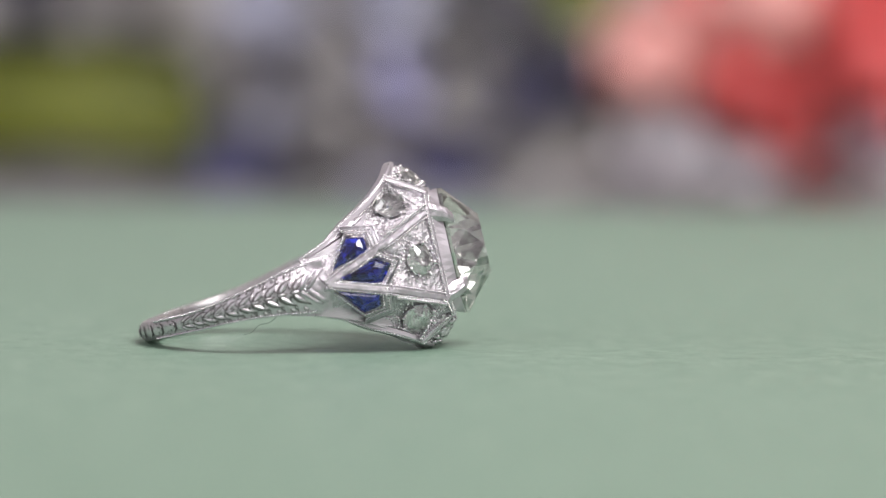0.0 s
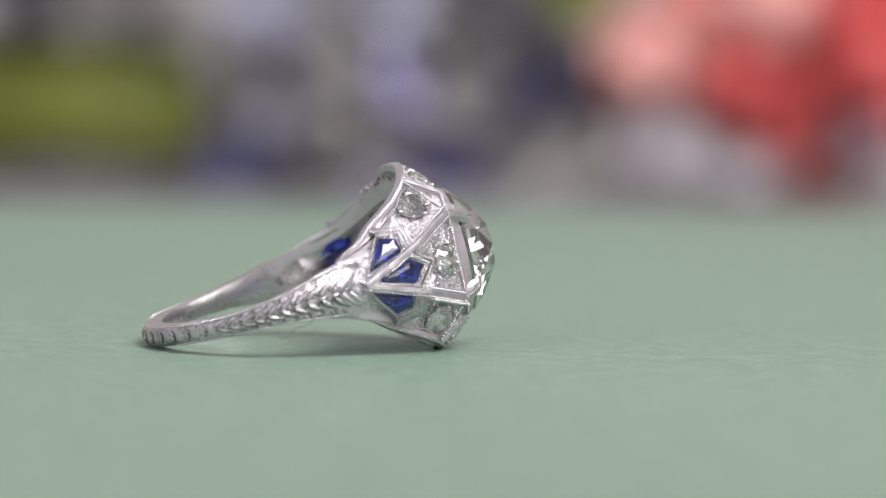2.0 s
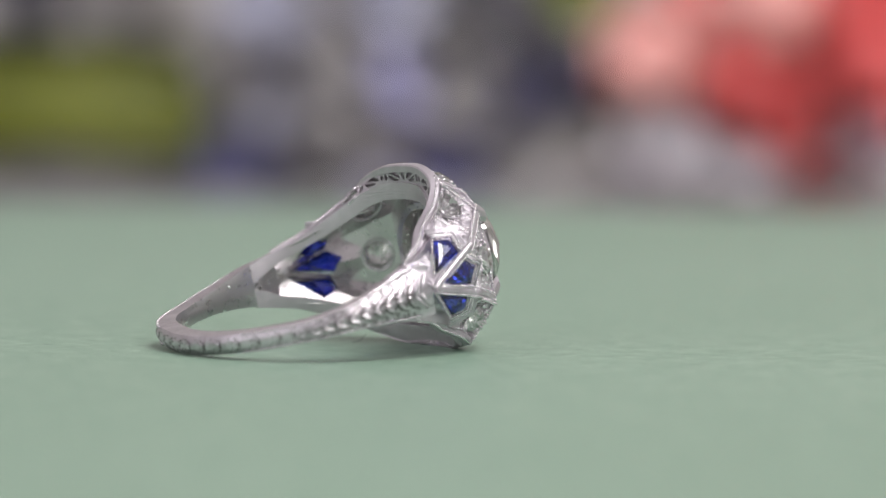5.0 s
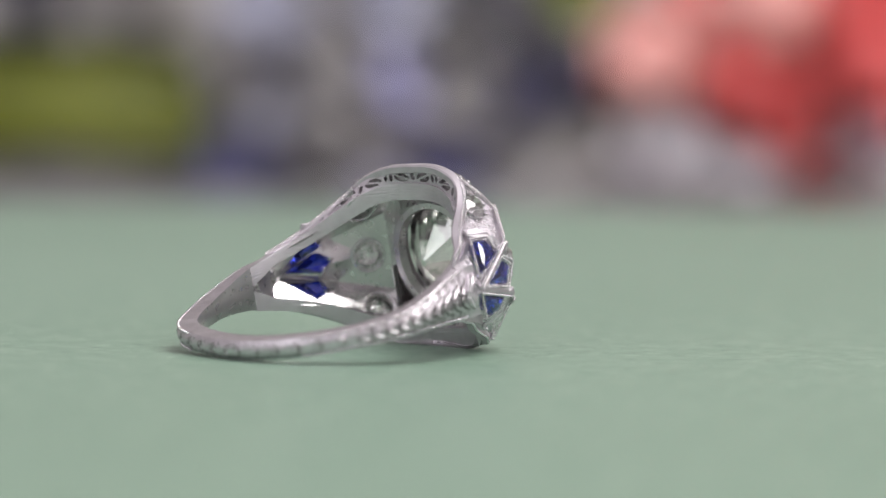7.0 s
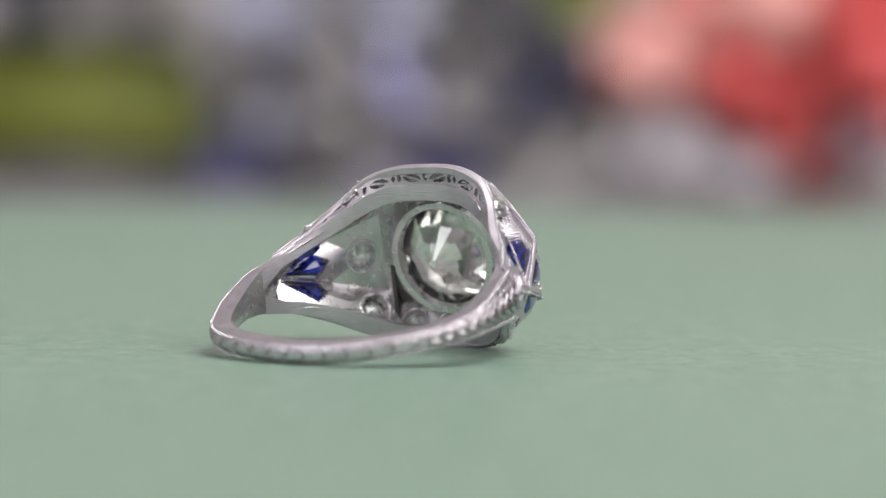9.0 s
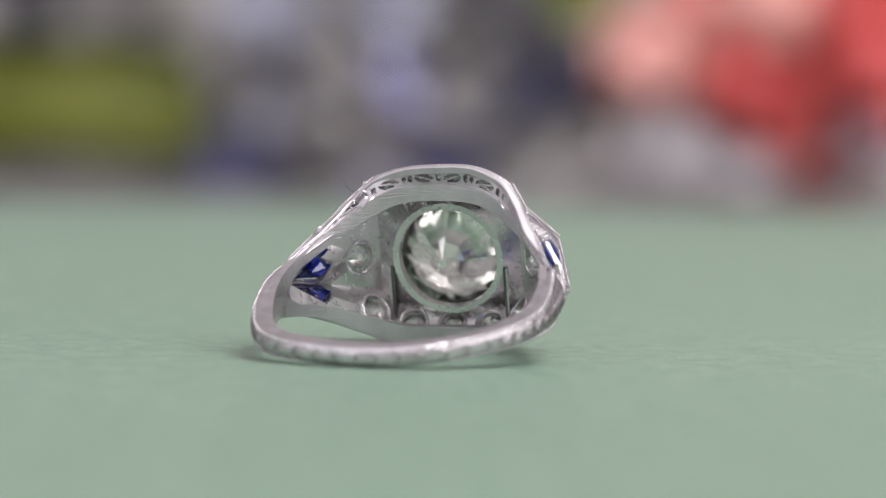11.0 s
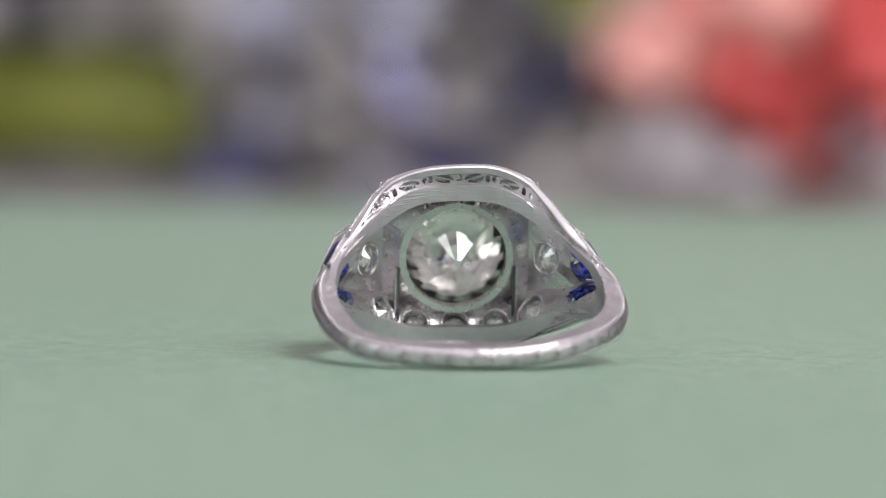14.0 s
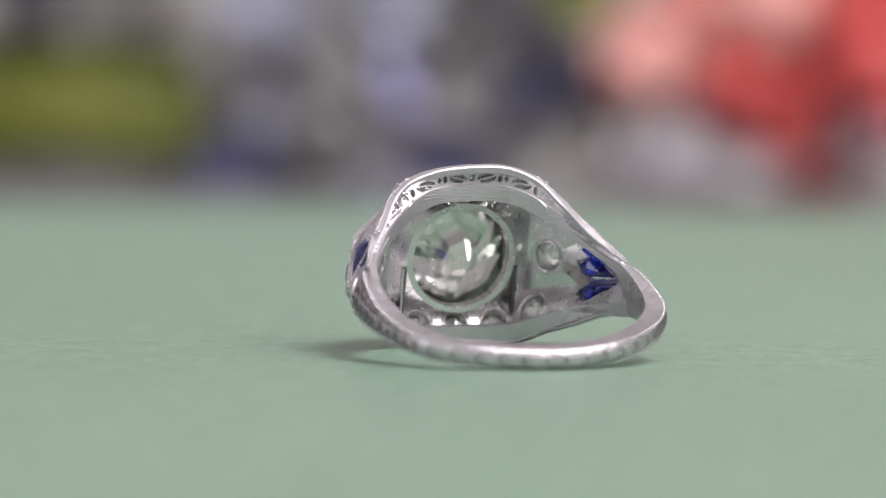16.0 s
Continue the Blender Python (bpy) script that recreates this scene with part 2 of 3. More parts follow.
def rim(i, sy=1, sz=1):
    x, y, z = RIM[i]
    x += 0.10 * y * sy * min(1, i / 3) * max(0, 1 - abs(i - 3.5) / 3.5)  # the rim is a little askew
    return V(x, y * sy, z * sz + OFF + (0.52 * (max(0, 1 - i / 3) if sy > 0 else min(1, max(0, 1.4 - i / 2.2))) if sz > 0 else 0))


def pt(p, sy=1, sz=1):
    return V(p[0], p[1] * sy, p[2] * sz + OFF)


INWARD = V(CX, 0, 0)


CUTS = {"mid": [(-5.52, 9.20, 0.25), (-2.77, 8.21, 1.00), (-1.88, 7.88, 0.44), (-2.69, 8.18, -0.55)],
        "up": [(-5.50, 8.88, 0.84), (-4.32, 7.56, 2.62), (-3.24, 7.58, 2.42), (-3.10, 8.12, 1.58)],
        "low": [(-5.69, 9.08, -0.29), (-3.02, 8.16, -1.16), (-3.13, 7.64, -2.01), (-4.18, 7.66, -2.17)]}


GROUND = []  # for each facet its normal and lines from its outline to its hole


def inside(p, poly):
    """Whether the flat point p lies in a convex polygon."""
    turns = [(b[0] - a[0]) * (p[1] - a[1]) - (b[1] - a[1]) * (p[0] - a[0]) for a, b in zip(poly, poly[1:] + poly[:1])]
    return all(t >= 0 for t in turns) or all(t <= 0 for t in turns)


def pierced(bm, outline, centre, r, th=0.4, window=None):
    """A solid facet with a round hole at centre and, if given, a kite-shaped window."""
    nrm = Vector((0, 0, 0))
    for a, b in zip(outline, outline[1:] + outline[:1]):
        nrm += (a - centre).cross(b - centre)
    nrm.normalize()
    if nrm.dot(centre - INWARD) < 0:
        nrm = -nrm
    e1 = (outline[0] - centre)
    e1 = (e1 - nrm * e1.dot(nrm)).normalized()
    e2 = nrm.cross(e1)

    def flat(p):
        return ((p - centre).dot(e1), (p - centre).dot(e2))

    poly = None
    if window:
        mid = sum(window, Vector()) / 4
        poly = [flat(mid + (p - mid) * 1.10) for p in window]
    around, steps = (24, 26) if window else (8, 2)
    GROUND.append((nrm, [], lambda p: poly is not None and inside(flat(p), poly)))
    cols = []
    for a, b in zip(outline, outline[1:] + outline[:1]):
        for k in range(around):
            p = a.lerp(b, k / around)
            x, y = flat(p)
            ang = math.atan2(y, x)
            q = centre + (e1 * math.cos(ang) + e2 * math.sin(ang)) * r * K
            GROUND[-1][1].append((p, q))
            line = [p.lerp(q, j / steps) for j in range(steps + 1)]
            cols.append((line, [bm.verts.new(v) for v in line], [bm.verts.new(v - nrm * th * K) for v in line]))
    n = len(cols)
    cut = {}
    for i in range(n):
        for j in range(steps):
            c = (cols[i][0][j] + cols[i][0][j + 1] + cols[(i + 1) % n][0][j] + cols[(i + 1) % n][0][j + 1]) / 4
            cut[i, j] = poly is not None and inside(flat(c), poly)
    for i in range(n):
        k = (i + 1) % n
        ti, tk, li, lk = cols[i][1], cols[k][1], cols[i][2], cols[k][2]
        for j in range(steps):
            if cut[i, j]:
                continue
            bm.faces.new((ti[j], ti[j + 1], tk[j + 1], tk[j]))
            bm.faces.new((li[j], lk[j], lk[j + 1], li[j + 1])).material_index = 1
            if j == 0 or cut[i, j - 1]:
                bm.faces.new((ti[j], tk[j], lk[j], li[j]))
            if j == steps - 1 or cut[i, j + 1]:
                bm.faces.new((ti[j + 1], li[j + 1], lk[j + 1], tk[j + 1])).material_index = 1
            if cut[k, j]:
                bm.faces.new((tk[j], tk[j + 1], lk[j + 1], lk[j]))
            if cut[(i - 1) % n, j]:
                bm.faces.new((ti[j], li[j], li[j + 1], ti[j + 1]))
    for v in [v for v in bm.verts if not v.link_faces]:
        bm.verts.remove(v)
    return nrm


def kite_outline(key, sy):
    return [V(x, y * sy, z) for x, y, z in CUTS[key]]


FACETS = {}
SEATS = []
for sy in (1, -1):
    c = V(-0.23, 6.03 * sy, 0.20)
    bm = bmesh.new()
    n = pierced(bm, [pt(TIP, sy), pt(M, sy), pt(A, sy), pt(A, sy, -1), pt(M, sy, -1)], c, 0.92, window=kite_outline("mid", sy))
    SEATS.append((c, n, 1.02))
    rp("side_facet", bm, (PLATINUM_ENGRAVED, PLATINUM_INSIDE))
    for sz, c in ((1, V(-1.32, 4.92 * sy, 3.95)), (-1, V(-1.17, 5.00 * sy, -3.36))):
        bm = bmesh.new()
        o = [pt(TIP, sy), pt(M, sy, sz), pt(A, sy, sz), pt(B, sy, sz), rim(2, sy, sz), rim(3, sy, sz), rim(4, sy, sz), rim(5, sy, sz), rim(6, sy, sz)]
        n = pierced(bm, o, c, 0.96, window=kite_outline("up" if sz > 0 else "low", sy))
        FACETS["diag", sy, sz] = n
        SEATS.append((c, n, 1.06))
        rp("corner_facet", bm, (PLATINUM_ENGRAVED, PLATINUM_INSIDE))
for sz in (1, -1):
    lo = [pt(B, -1, sz), pt(B, -0.36, sz), pt(B, 0.36, sz), pt(B, 1, sz)]
    hi = [rim(2, -1, sz), rim(1, -0.55, sz), rim(1, 0.55, sz), rim(2, 1, sz)]
    for k in range(3):
        bm = bmesh.new()
        o = [lo[k], lo[k + 1], hi[k + 1], hi[k]]
        c = sum(o, Vector()) / 4
        n = pierced(bm, o, c, 0.80)
        FACETS["end", k, sz] = n
        SEATS.append((c, n, 0.88))
        rp("end_facet", bm, (PLATINUM_ENGRAVED, PLATINUM_INSIDE))

# octagonal centre plate with a round seat for the stone
SZ = 0.08  # the stone sits a little off the middle
OCT = [pt(A, 1, -1), pt(A, 1, 1), pt(B, 1, 1), pt(B, -1, 1), pt(A, -1, 1), pt(A, -1, -1), pt(B, -1, -1), pt(B, 1, -1)]
bm = bmesh.new()
ring_o, ring_i, ring_d = [], [], []
per = along(OCT + OCT[:1], sum((a - b).length for a, b in zip(OCT, OCT[1:] + OCT[:1])) / 64.0001)[:64]
for p in per:
    a = math.atan2(p.z / K - SZ, p.y / K)
    ring_o.append(bm.verts.new(p))
    ring_i.append(bm.verts.new(V(1.82, 4.14 * math.cos(a), SZ + 4.14 * math.sin(a))))
    ring_d.append((bm.verts.new(V(0.6, 3.25 * math.cos(a), SZ + 3.25 * math.sin(a))), bm.verts.new(V(-0.1, 3.25 * math.cos(a), SZ + 3.3 * math.sin(a))),
                   bm.verts.new(V(-0.1, 3.68 * math.cos(a), SZ + 3.68 * math.sin(a))), bm.verts.new(p - V(0.45, 0, 0))))
for k in range(64):
    j = (k + 1) % 64
    ch = [[ring_o[q], ring_i[q], *ring_d[q]] for q in (k, j)]
    for u in range(6):
        face = bm.faces.new((ch[0][u], ch[0][(u + 1) % 6], ch[1][(u + 1) % 6], ch[1][u]))
        face.material_index = 1 if u >= 2 else 0
rp("bezel_plate", bm, (PLATINUM, PLATINUM_INSIDE), "octagonal plate with round stone seat")


# ---- stones ----
def brilliant(R, crown, pav, table, girdle=0.06, culet=0.06):
    """An old round cut in millimetres, its table facing +x, girdle at x = 0."""
    bm = bmesh.new()

    def ringp(r, x, n, off=0.0):
        return [bm.verts.new(V(x, r * math.cos((k + off) * math.tau / n), r * math.sin((k + off) * math.tau / n))) for k in range(n)]

    g = girdle * R
    tab = ringp(table * R, crown, 8)
    mid = ringp((table + 0.58 * (1 - table)) * R, crown * 0.52, 8, 0.5)
    gu, gl = ringp(R, g / 2, 16), ringp(R, -g / 2, 16)
    pm = ringp(0.52 * R, -pav * 0.50, 8, 0.5)
    cu = ringp(culet * R, -pav, 8)
    bm.faces.new(tab)
    bm.faces.new(cu[::-1])
    for k in range(8):
        j = (k + 1) % 8
        bm.faces.new((tab[k], mid[k], tab[j]))
        bm.faces.new((tab[j], mid[k], gu[(2 * k + 2) % 16]))
        bm.faces.new((tab[j], gu[(2 * k + 2) % 16], mid[j]))
        bm.faces.new((mid[k], gu[2 * k + 1], gu[(2 * k + 2) % 16]))
        bm.faces.new((mid[k], gu[2 * k], gu[2 * k + 1]))
        bm.faces.new((pm[k], gl[2 * k], gl[2 * k + 1]))
        bm.faces.new((pm[k], gl[2 * k + 1], gl[(2 * k + 2) % 16]))
        bm.faces.new((gl[(2 * k + 2) % 16], cu[j], pm[k]))
        bm.faces.new((gl[(2 * k + 2) % 16], pm[j], cu[j]))
        bm.faces.new((pm[k], cu[j], cu[k]))
    for k in range(16):
        bm.faces.new((gu[k], gu[(k + 1) % 16], gl[(k + 1) % 16], gl[k]))
    return bm


part("centre_diamond", brilliant(4.12, 2.1, 3.25, 0.46), DIAMOND, RING, "large round old-cut diamond", False, TILT @ pose(1.95 * K, 0, SZ * K))


def facing(nrm, spin=0.0):
    """A turn that carries +x onto nrm."""
    return nrm.to_track_quat("X", "Z").to_matrix().to_4x4() @ pose(0, 0, 0, spin)


SMALL = None


def small_stone(p, nrm, r):
    global SMALL
    p = p + nrm * 0.20 * K
    m = TILT @ Matrix.Translation(p) @ facing(nrm, random.uniform(0, 45)) @ Matrix.Scale(r, 4)
    if SMALL is None:
        SMALL = part("small_diamond", brilliant(1.0, 0.40, 0.75, 0.5, 0.08, 0.1), DIAMOND_SMALL, RING, "small round old-cut diamond")
        ob = SMALL
    else:
        ob = new("small_diamond", SMALL.data)
        ob.parent = RING
        tagged(ob, "small round old-cut diamond")
    ob.matrix_basis = m
    bm = bmesh.new()
    q = facing(nrm)
    for k in range(8):
        a = (k + 0.5) * math.tau / 8
        bead(bm, p + q @ V(0.12, (r + 0.05) * math.cos(a), (r + 0.05) * math.sin(a)), random.uniform(0.13, 0.19) * K)
    for k in range(18):
        a = (k + random.uniform(0, 0.5)) * math.tau / 18
        bead(bm, p + q @ V(-0.06, (r + 0.24) * math.cos(a), (r + 0.24) * math.sin(a)), random.uniform(0.07, 0.12) * K)
    # a thin collar round the stone, on both sides of the facet
    for x, w in ((-0.62, 0.09),):
        tube(bm, [p + q @ V(x, (r + 0.05) * math.cos(k * math.tau / 20), (r + 0.05) * math.sin(k * math.tau / 20)) for k in range(20)], w * K, 6, True)
    rp("bead_setting", bm, PLATINUM_BRIGHT, "", True)


def tri_normal(a, b, c):
    n = (b - a).cross(c - a).normalized()
    return n if n.dot(a - INWARD) > 0 else -n


for c, n, r in SEATS:
    small_stone(c, n, r)


# fine raised grain worked into the ground of the facets
for n, lines, is_open in GROUND:
    bm = bmesh.new()
    spans = list(zip(lines, lines[1:]))
    for (p, q), (p1, q1) in random.choices(spans, [(p - p1).length * (p - q).length for (p, q), (p1, q1) in spans], k=230):
        u, t = random.random(), random.uniform(0.12, 0.92)
        spot = p.lerp(p1, u).lerp(q.lerp(q1, u), t)
        if not is_open(spot):
            bead(bm, spot - n * 0.02 * K, random.uniform(0.055, 0.11) * K)
    rp("facet_grain", bm, PLATINUM_BRIGHT, "", True)


def kite(name, tip, side_a, far, side_b, nrm):
    """A kite-cut stone with a bevelled table and a keel below."""
    bm = bmesh.new()
    o = [tip, side_a, far, side_b]
    c = sum(o, Vector()) / 4
    far_end = (side_a + far + side_b) / 3
    low_o = [tip.lerp(far_end, 0.35), *o[1:]]
    rings = [[bm.verts.new(c + (p - c) * s + nrm * h * K) for p in (o if h > 0 else low_o)] for s, h in ((0.34, 0.32), (0.72, 0.24), (1.0, 0.05), (1.0, -0.14), (0.62, -0.75))]
    keel = [bm.verts.new(far_end + (p - far_end) * 0.25 - nrm * 1.05 * K) for p in (low_o[0], far)]
    bm.faces.new(rings[0])
    for a, b in zip(rings, rings[1:]):
        for i in range(4):
            bm.faces.new((a[i], a[(i + 1) % 4], b[(i + 1) % 4], b[i]))
    lo = rings[-1]
    bm.faces.new((lo[0], lo[1], keel[0]))
    bm.faces.new((lo[1], lo[2], keel[1], keel[0]))
    bm.faces.new((lo[2], lo[3], keel[1]))
    bm.faces.new((lo[3], lo[0], keel[0], keel[1]))
    rp(name, bm, SAPPHIRE, "deep blue kite-cut sapphire")


for sy in (1, -1):
    for key, o in CUTS.items():
        o = kite_outline(key, sy)
        sz = -1 if key == "low" else 1
        nn = tri_normal(pt(TIP, sy), pt(M, sy, 1), pt(M, sy, -1)) if key == "mid" else tri_normal(pt(TIP, sy), pt(M, sy, sz), rim(4, sy, sz))
        kite("sapphire", *o, nn)
        # beaded frame round each kite, doubled at its broad end
        c = sum(o, Vector()) / 4
        for grow, idx in ((1.22, (0, 1, 2, 3, 0)), (1.55, (1, 2, 3))):
            bm = bmesh.new()
            pts = [c + (o[i] - c) * grow + nn * 0.06 * K for i in idx]
            for p in along(pts, 0.22 * K):
                bead(bm, p, 0.10 * K)
            rp("milgrain", bm, PLATINUM_BRIGHT, "", True)
        for grow, r in ((1.40, 0.10),) if key == "mid" else ((1.40, 0.10), (1.72, 0.12), (1.92, 0.09)):
            bm = bmesh.new()
            tube(bm, [c + (o[i] - c) * grow + nn * 0.04 * K for i in (1, 2, 3)], r * K)
            rp("chevron", bm, PLATINUM_SATIN, "", True)


# ---- ridges, milgrain and prongs ----
def shank_point(phi, s, lift=0.02):
    e = phi if phi <= 180 else 360 - phi
    w = smooth_table(e, W_SHANK)
    ef = edge_height(e)
    return on_circle(phi, RI + 1.5 * (ef + (1 - ef) * (1 - s * s)) + lift, s * w)


def wire(name, pts, r, material=PLATINUM_SATIN):
    bm = bmesh.new()
    tube(bm, pts, r * K, 6)
    rp(name, bm, material, "", True)


def ridge_bar(pts, half, rise):
    """A flat-topped bar with sloping flanks along pts, standing off the head."""
    bm = bmesh.new()
    n = len(pts)

    def section(i, p):
        d = (pts[min(i + 1, n - 1)] - pts[max(i - 1, 0)]).normalized()
        up = p - INWARD
        up = (up - d * up.dot(d)).normalized()
        side = d.cross(up)
        return [p + (side * u * half + up * v) * K for u, v in ((-1.15, -0.25), (-1, rise * 0.55), (-0.62, rise), (0.62, rise), (1, rise * 0.55), (1.15, -0.25))]

    sweep(bm, pts, section)
    rp("ridge", bm, PLATINUM_SATIN)
    for u in (-1, 1):
        edge = []
        for i, p in enumerate(pts):
            d = (pts[min(i + 1, n - 1)] - pts[max(i - 1, 0)]).normalized()
            up = p - INWARD
            up = (up - d * up.dot(d)).normalized()
            edge.append(p + (d.cross(up) * u * (half + 0.10) + up * 0.05) * K)
        milgrain(edge, 0.09, 0.185)


def milgrain(pts, r=0.11, step=0.23):
    bm = bmesh.new()
    for p in along(pts, step * K):
        bead(bm, p, r * K)
    rp("milgrain", bm, PLATINUM_BRIGHT, "", True)


for sy in (1, -1):
    for sz in (1, -1):
        ridge_bar([pt(TIP, sy), pt(M, sy, sz), pt(A, sy, sz)], 0.18, 0.15)
        ridge_bar([pt(A, sy, sz), pt(B, sy, sz), rim(2, sy, sz)], 0.20, 0.14)
        n1 = FACETS["diag", sy, sz]
        milgrain([rim(i, sy, sz) + n1 * 0.05 * K for i in (2, 3, 4, 5, 6)])
        mid = V(-1.8, 5.6 * sy, 2.4 * sz)
        milgrain([rim(i, sy, sz) + (mid - rim(i, sy, sz)).normalized() * 0.5 * K + n1 * 0.03 * K for i in (2, 3, 4, 5)], 0.09, 0.2)
        milgrain([pt(M, sy, sz) + n1 * 0.1 * K + V(0, 0, 0.4 * sz), pt(A, sy, sz) + n1 * 0.1 * K + V(0, 0, 0.38 * sz)])
        for g in (0.45, 0.75):
            milgrain([pt(A, sy, sz) + V(-0.25, g * sy * 0.7, 0.1 * sz), rim(2, sy, sz) + V(-0.1, g * sy * 0.8, -0.15 * sz)], 0.10, 0.22)
    ridge_bar([pt(A, sy, 1), pt(A, sy, -1)], 0.17, 0.14)
    for sz in (1, -1):
        for g, r in ((0.0, 0.14), (1.6, 0.10), (3.0, 0.12)):
            f = sy * (77.5 + g)
            path = [shank_point(f % 360, 0.03 * sz, 0.06), shank_point((sy * (73.0 + g)) % 360, 0.5 * sz, 0.06), shank_point((sy * (70.5 + g * 0.8)) % 360, 0.66 * sz, 0.02)]
            if g == 1.6:
                milgrain(path, 0.10, 0.22)
            else:
                wire("shoulder_border", path, r)
for sz in (1, -1):
    ridge_bar([pt(B, -1, sz), pt(B, 1, sz)], 0.2, 0.15)
    milgrain([rim(i, s, sz) for s, i in ((-1, 2), (-1, 1), (1, 0), (1, 1), (1, 2))])

def rounded(pts, n):
    """A smooth curve through pts."""
    out = []
    for i in range(len(pts) - 1):
        p0, p1, p2, p3 = pts[max(i - 1, 0)], pts[i], pts[i + 1], pts[min(i + 2, len(pts) - 1)]
        for k in range(n):
            t = k / n
            out.append(0.5 * (2 * p1 + (p2 - p0) * t + (2 * p0 - 5 * p1 + 4 * p2 - p3) * t * t + (3 * p1 - p0 - 3 * p2 + p3) * t ** 3))
    return out + [pts[-1]]


# outer rims of the gallery
for sz in (1, -1):
    bm = bmesh.new()
    pts = [rim(i, -1, sz) for i in (6, 5, 4, 3, 2, 1)] + [rim(i, 1, sz) for i in range(7)]
    pts = rounded(pts, 6)
    last = len(pts) - 1

    def rim_section(i, p):
        d = (p - V(CX, 0, p.z / K)).normalized()
        up = Vector((0, 0, sz))
        f = min(1.0, 0.12 + min(i, last - i) / 9)
        phi = math.degrees(math.atan2(p.y, p.x - CX * K))
        tall = min(0.46, max(0.16, 0.42 * (abs(p.z) / K - smooth_table(phi, W_OUT))))
        return [p + (d * a * f + up * b * f) * K for a, b in ((0.12, -0.32), (0.12, -0.03), (0.05, 0.06), (-0.40, 0.06), (-0.49, -0.03), (-0.49, 0.05 - tall), (-0.42, -tall))]

    sweep(bm, pts, rim_section)
    rp("gallery_rim", bm, PLATINUM)

# pierced gallery between rim and inner band: a thin wall cut through with rings, leaves and slots
OPENINGS = ((0, 1.2, 0.17), (6.6, 4.2, 0.21), (12.6, 1.1, 0.16), (15.4, 0.9, 0.13), (22, 4.6, 0.22), (28.6, 1.2, 0.18), (32, 1.0, 0.14), (40, 5.2, 0.24), (47.6, 1.3, 0.18), (57.5, 7.2, 0.24))


def opened(phi, s):
    """Whether the gallery is cut through at that angle and height."""
    for c, half, tall in OPENINGS:
        u = (abs(phi) - c) / half if c else phi / half
        mid = 0.37 + (0.06 * u if half > 2 else 0)
        v = (s - mid) / (tall * 1.35)
        if half > 2:
            if abs(u) < 1 and abs(v) < (1 - u * u) ** 0.8 and abs(v - 0.5 * u) > 0.16:
                return True
        elif u * u + v * v < 1:
            return True
    return False


for sz in (1, -1):
    line = [rim(i, -1, sz) for i in (6, 5, 4, 3, 2, 1)] + [rim(i, 1, sz) for i in range(7)]
    angles = [math.atan2(p.y, p.x - CX * K) for p in line]

    def gal(phi, s):
        """A point of the gallery wall, s from inner band (0) to rim (1)."""
        a = radians(phi)
        best = line[0] if a < 0 else line[-1]
        for p, q, pa, qa in zip(line, line[1:], angles, angles[1:]):
            if pa <= a <= qa:
                best = p.lerp(q, (a - pa) / (qa - pa))
        best = best - Vector((math.cos(a), math.sin(a), 0)) * 0.34 * K
        return on_circle(phi, RI + 0.2, sz * smooth_table(phi, W_OUT)).lerp(best, s)

    bm = bmesh.new()
    grid = {}

    def corner(i, j):
        if (i, j) not in grid:
            grid[i, j] = bm.verts.new(gal(-72 + i * 0.4, -0.04 + j * 0.07))
        return grid[i, j]

    for i in range(360):
        for j in range(12):
            if not opened(-71.8 + i * 0.4, -0.005 + j * 0.07):
                bm.faces.new((corner(i, j), corner(i + 1, j), corner(i + 1, j + 1), corner(i, j + 1)))
    bmesh.ops.recalc_face_normals(bm, faces=bm.faces)
    bmesh.ops.solidify(bm, geom=bm.faces[:], thickness=0.25 * K)
    rp("pierced_gallery", bm, PLATINUM, "pierced platinum gallery with leaf-shaped openings", "edges")

# corner prongs over the stone
for sy in (1, -1):
    for sz in (1, -1):
        bm = bmesh.new()
        a = math.atan2(sz * 0.66, sy)
        base = V(1.0, 5.15 * math.cos(a), SZ + 0.25 + 5.15 * math.sin(a))
        tipp = V(2.5, 3.85 * math.cos(a), SZ + 0.1 + 3.85 * math.sin(a))
        out = Vector((0, math.cos(a), math.sin(a)))
        side = Vector((0, -math.sin(a), math.cos(a)))

        def prong_section(i, p):
            w, d = ((0.72, 0.45), (0.6, 0.42), (0.5, 0.34), (0.34, 0.16))[i]
            return [p + (side * u * w + out * v * d) * K for u, v in ((-1, -0.6), (-0.8, 0.35), (-0.3, 1), (0.3, 1), (0.8, 0.35), (1, -0.6))]

        sweep(bm, [base, base.lerp(tipp, 0.45) + out * 0.12 * K, base.lerp(tipp, 0.8) + out * 0.14 * K, tipp - out * 0.1 * K], prong_section)
        rp("prong", bm, PLATINUM_SATIN)

# slits beside the seat on the finger side, their shade put in as dark strips, each with a thin lip
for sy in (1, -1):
    for y0, y1, x0, material in ((3.66, 3.86, -0.16, DARK_METAL), (3.86, 3.95, -0.30, PLATINUM_INSIDE)):
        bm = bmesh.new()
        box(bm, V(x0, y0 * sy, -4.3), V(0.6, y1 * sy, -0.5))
        rp("inner_slit_strip", bm, material)


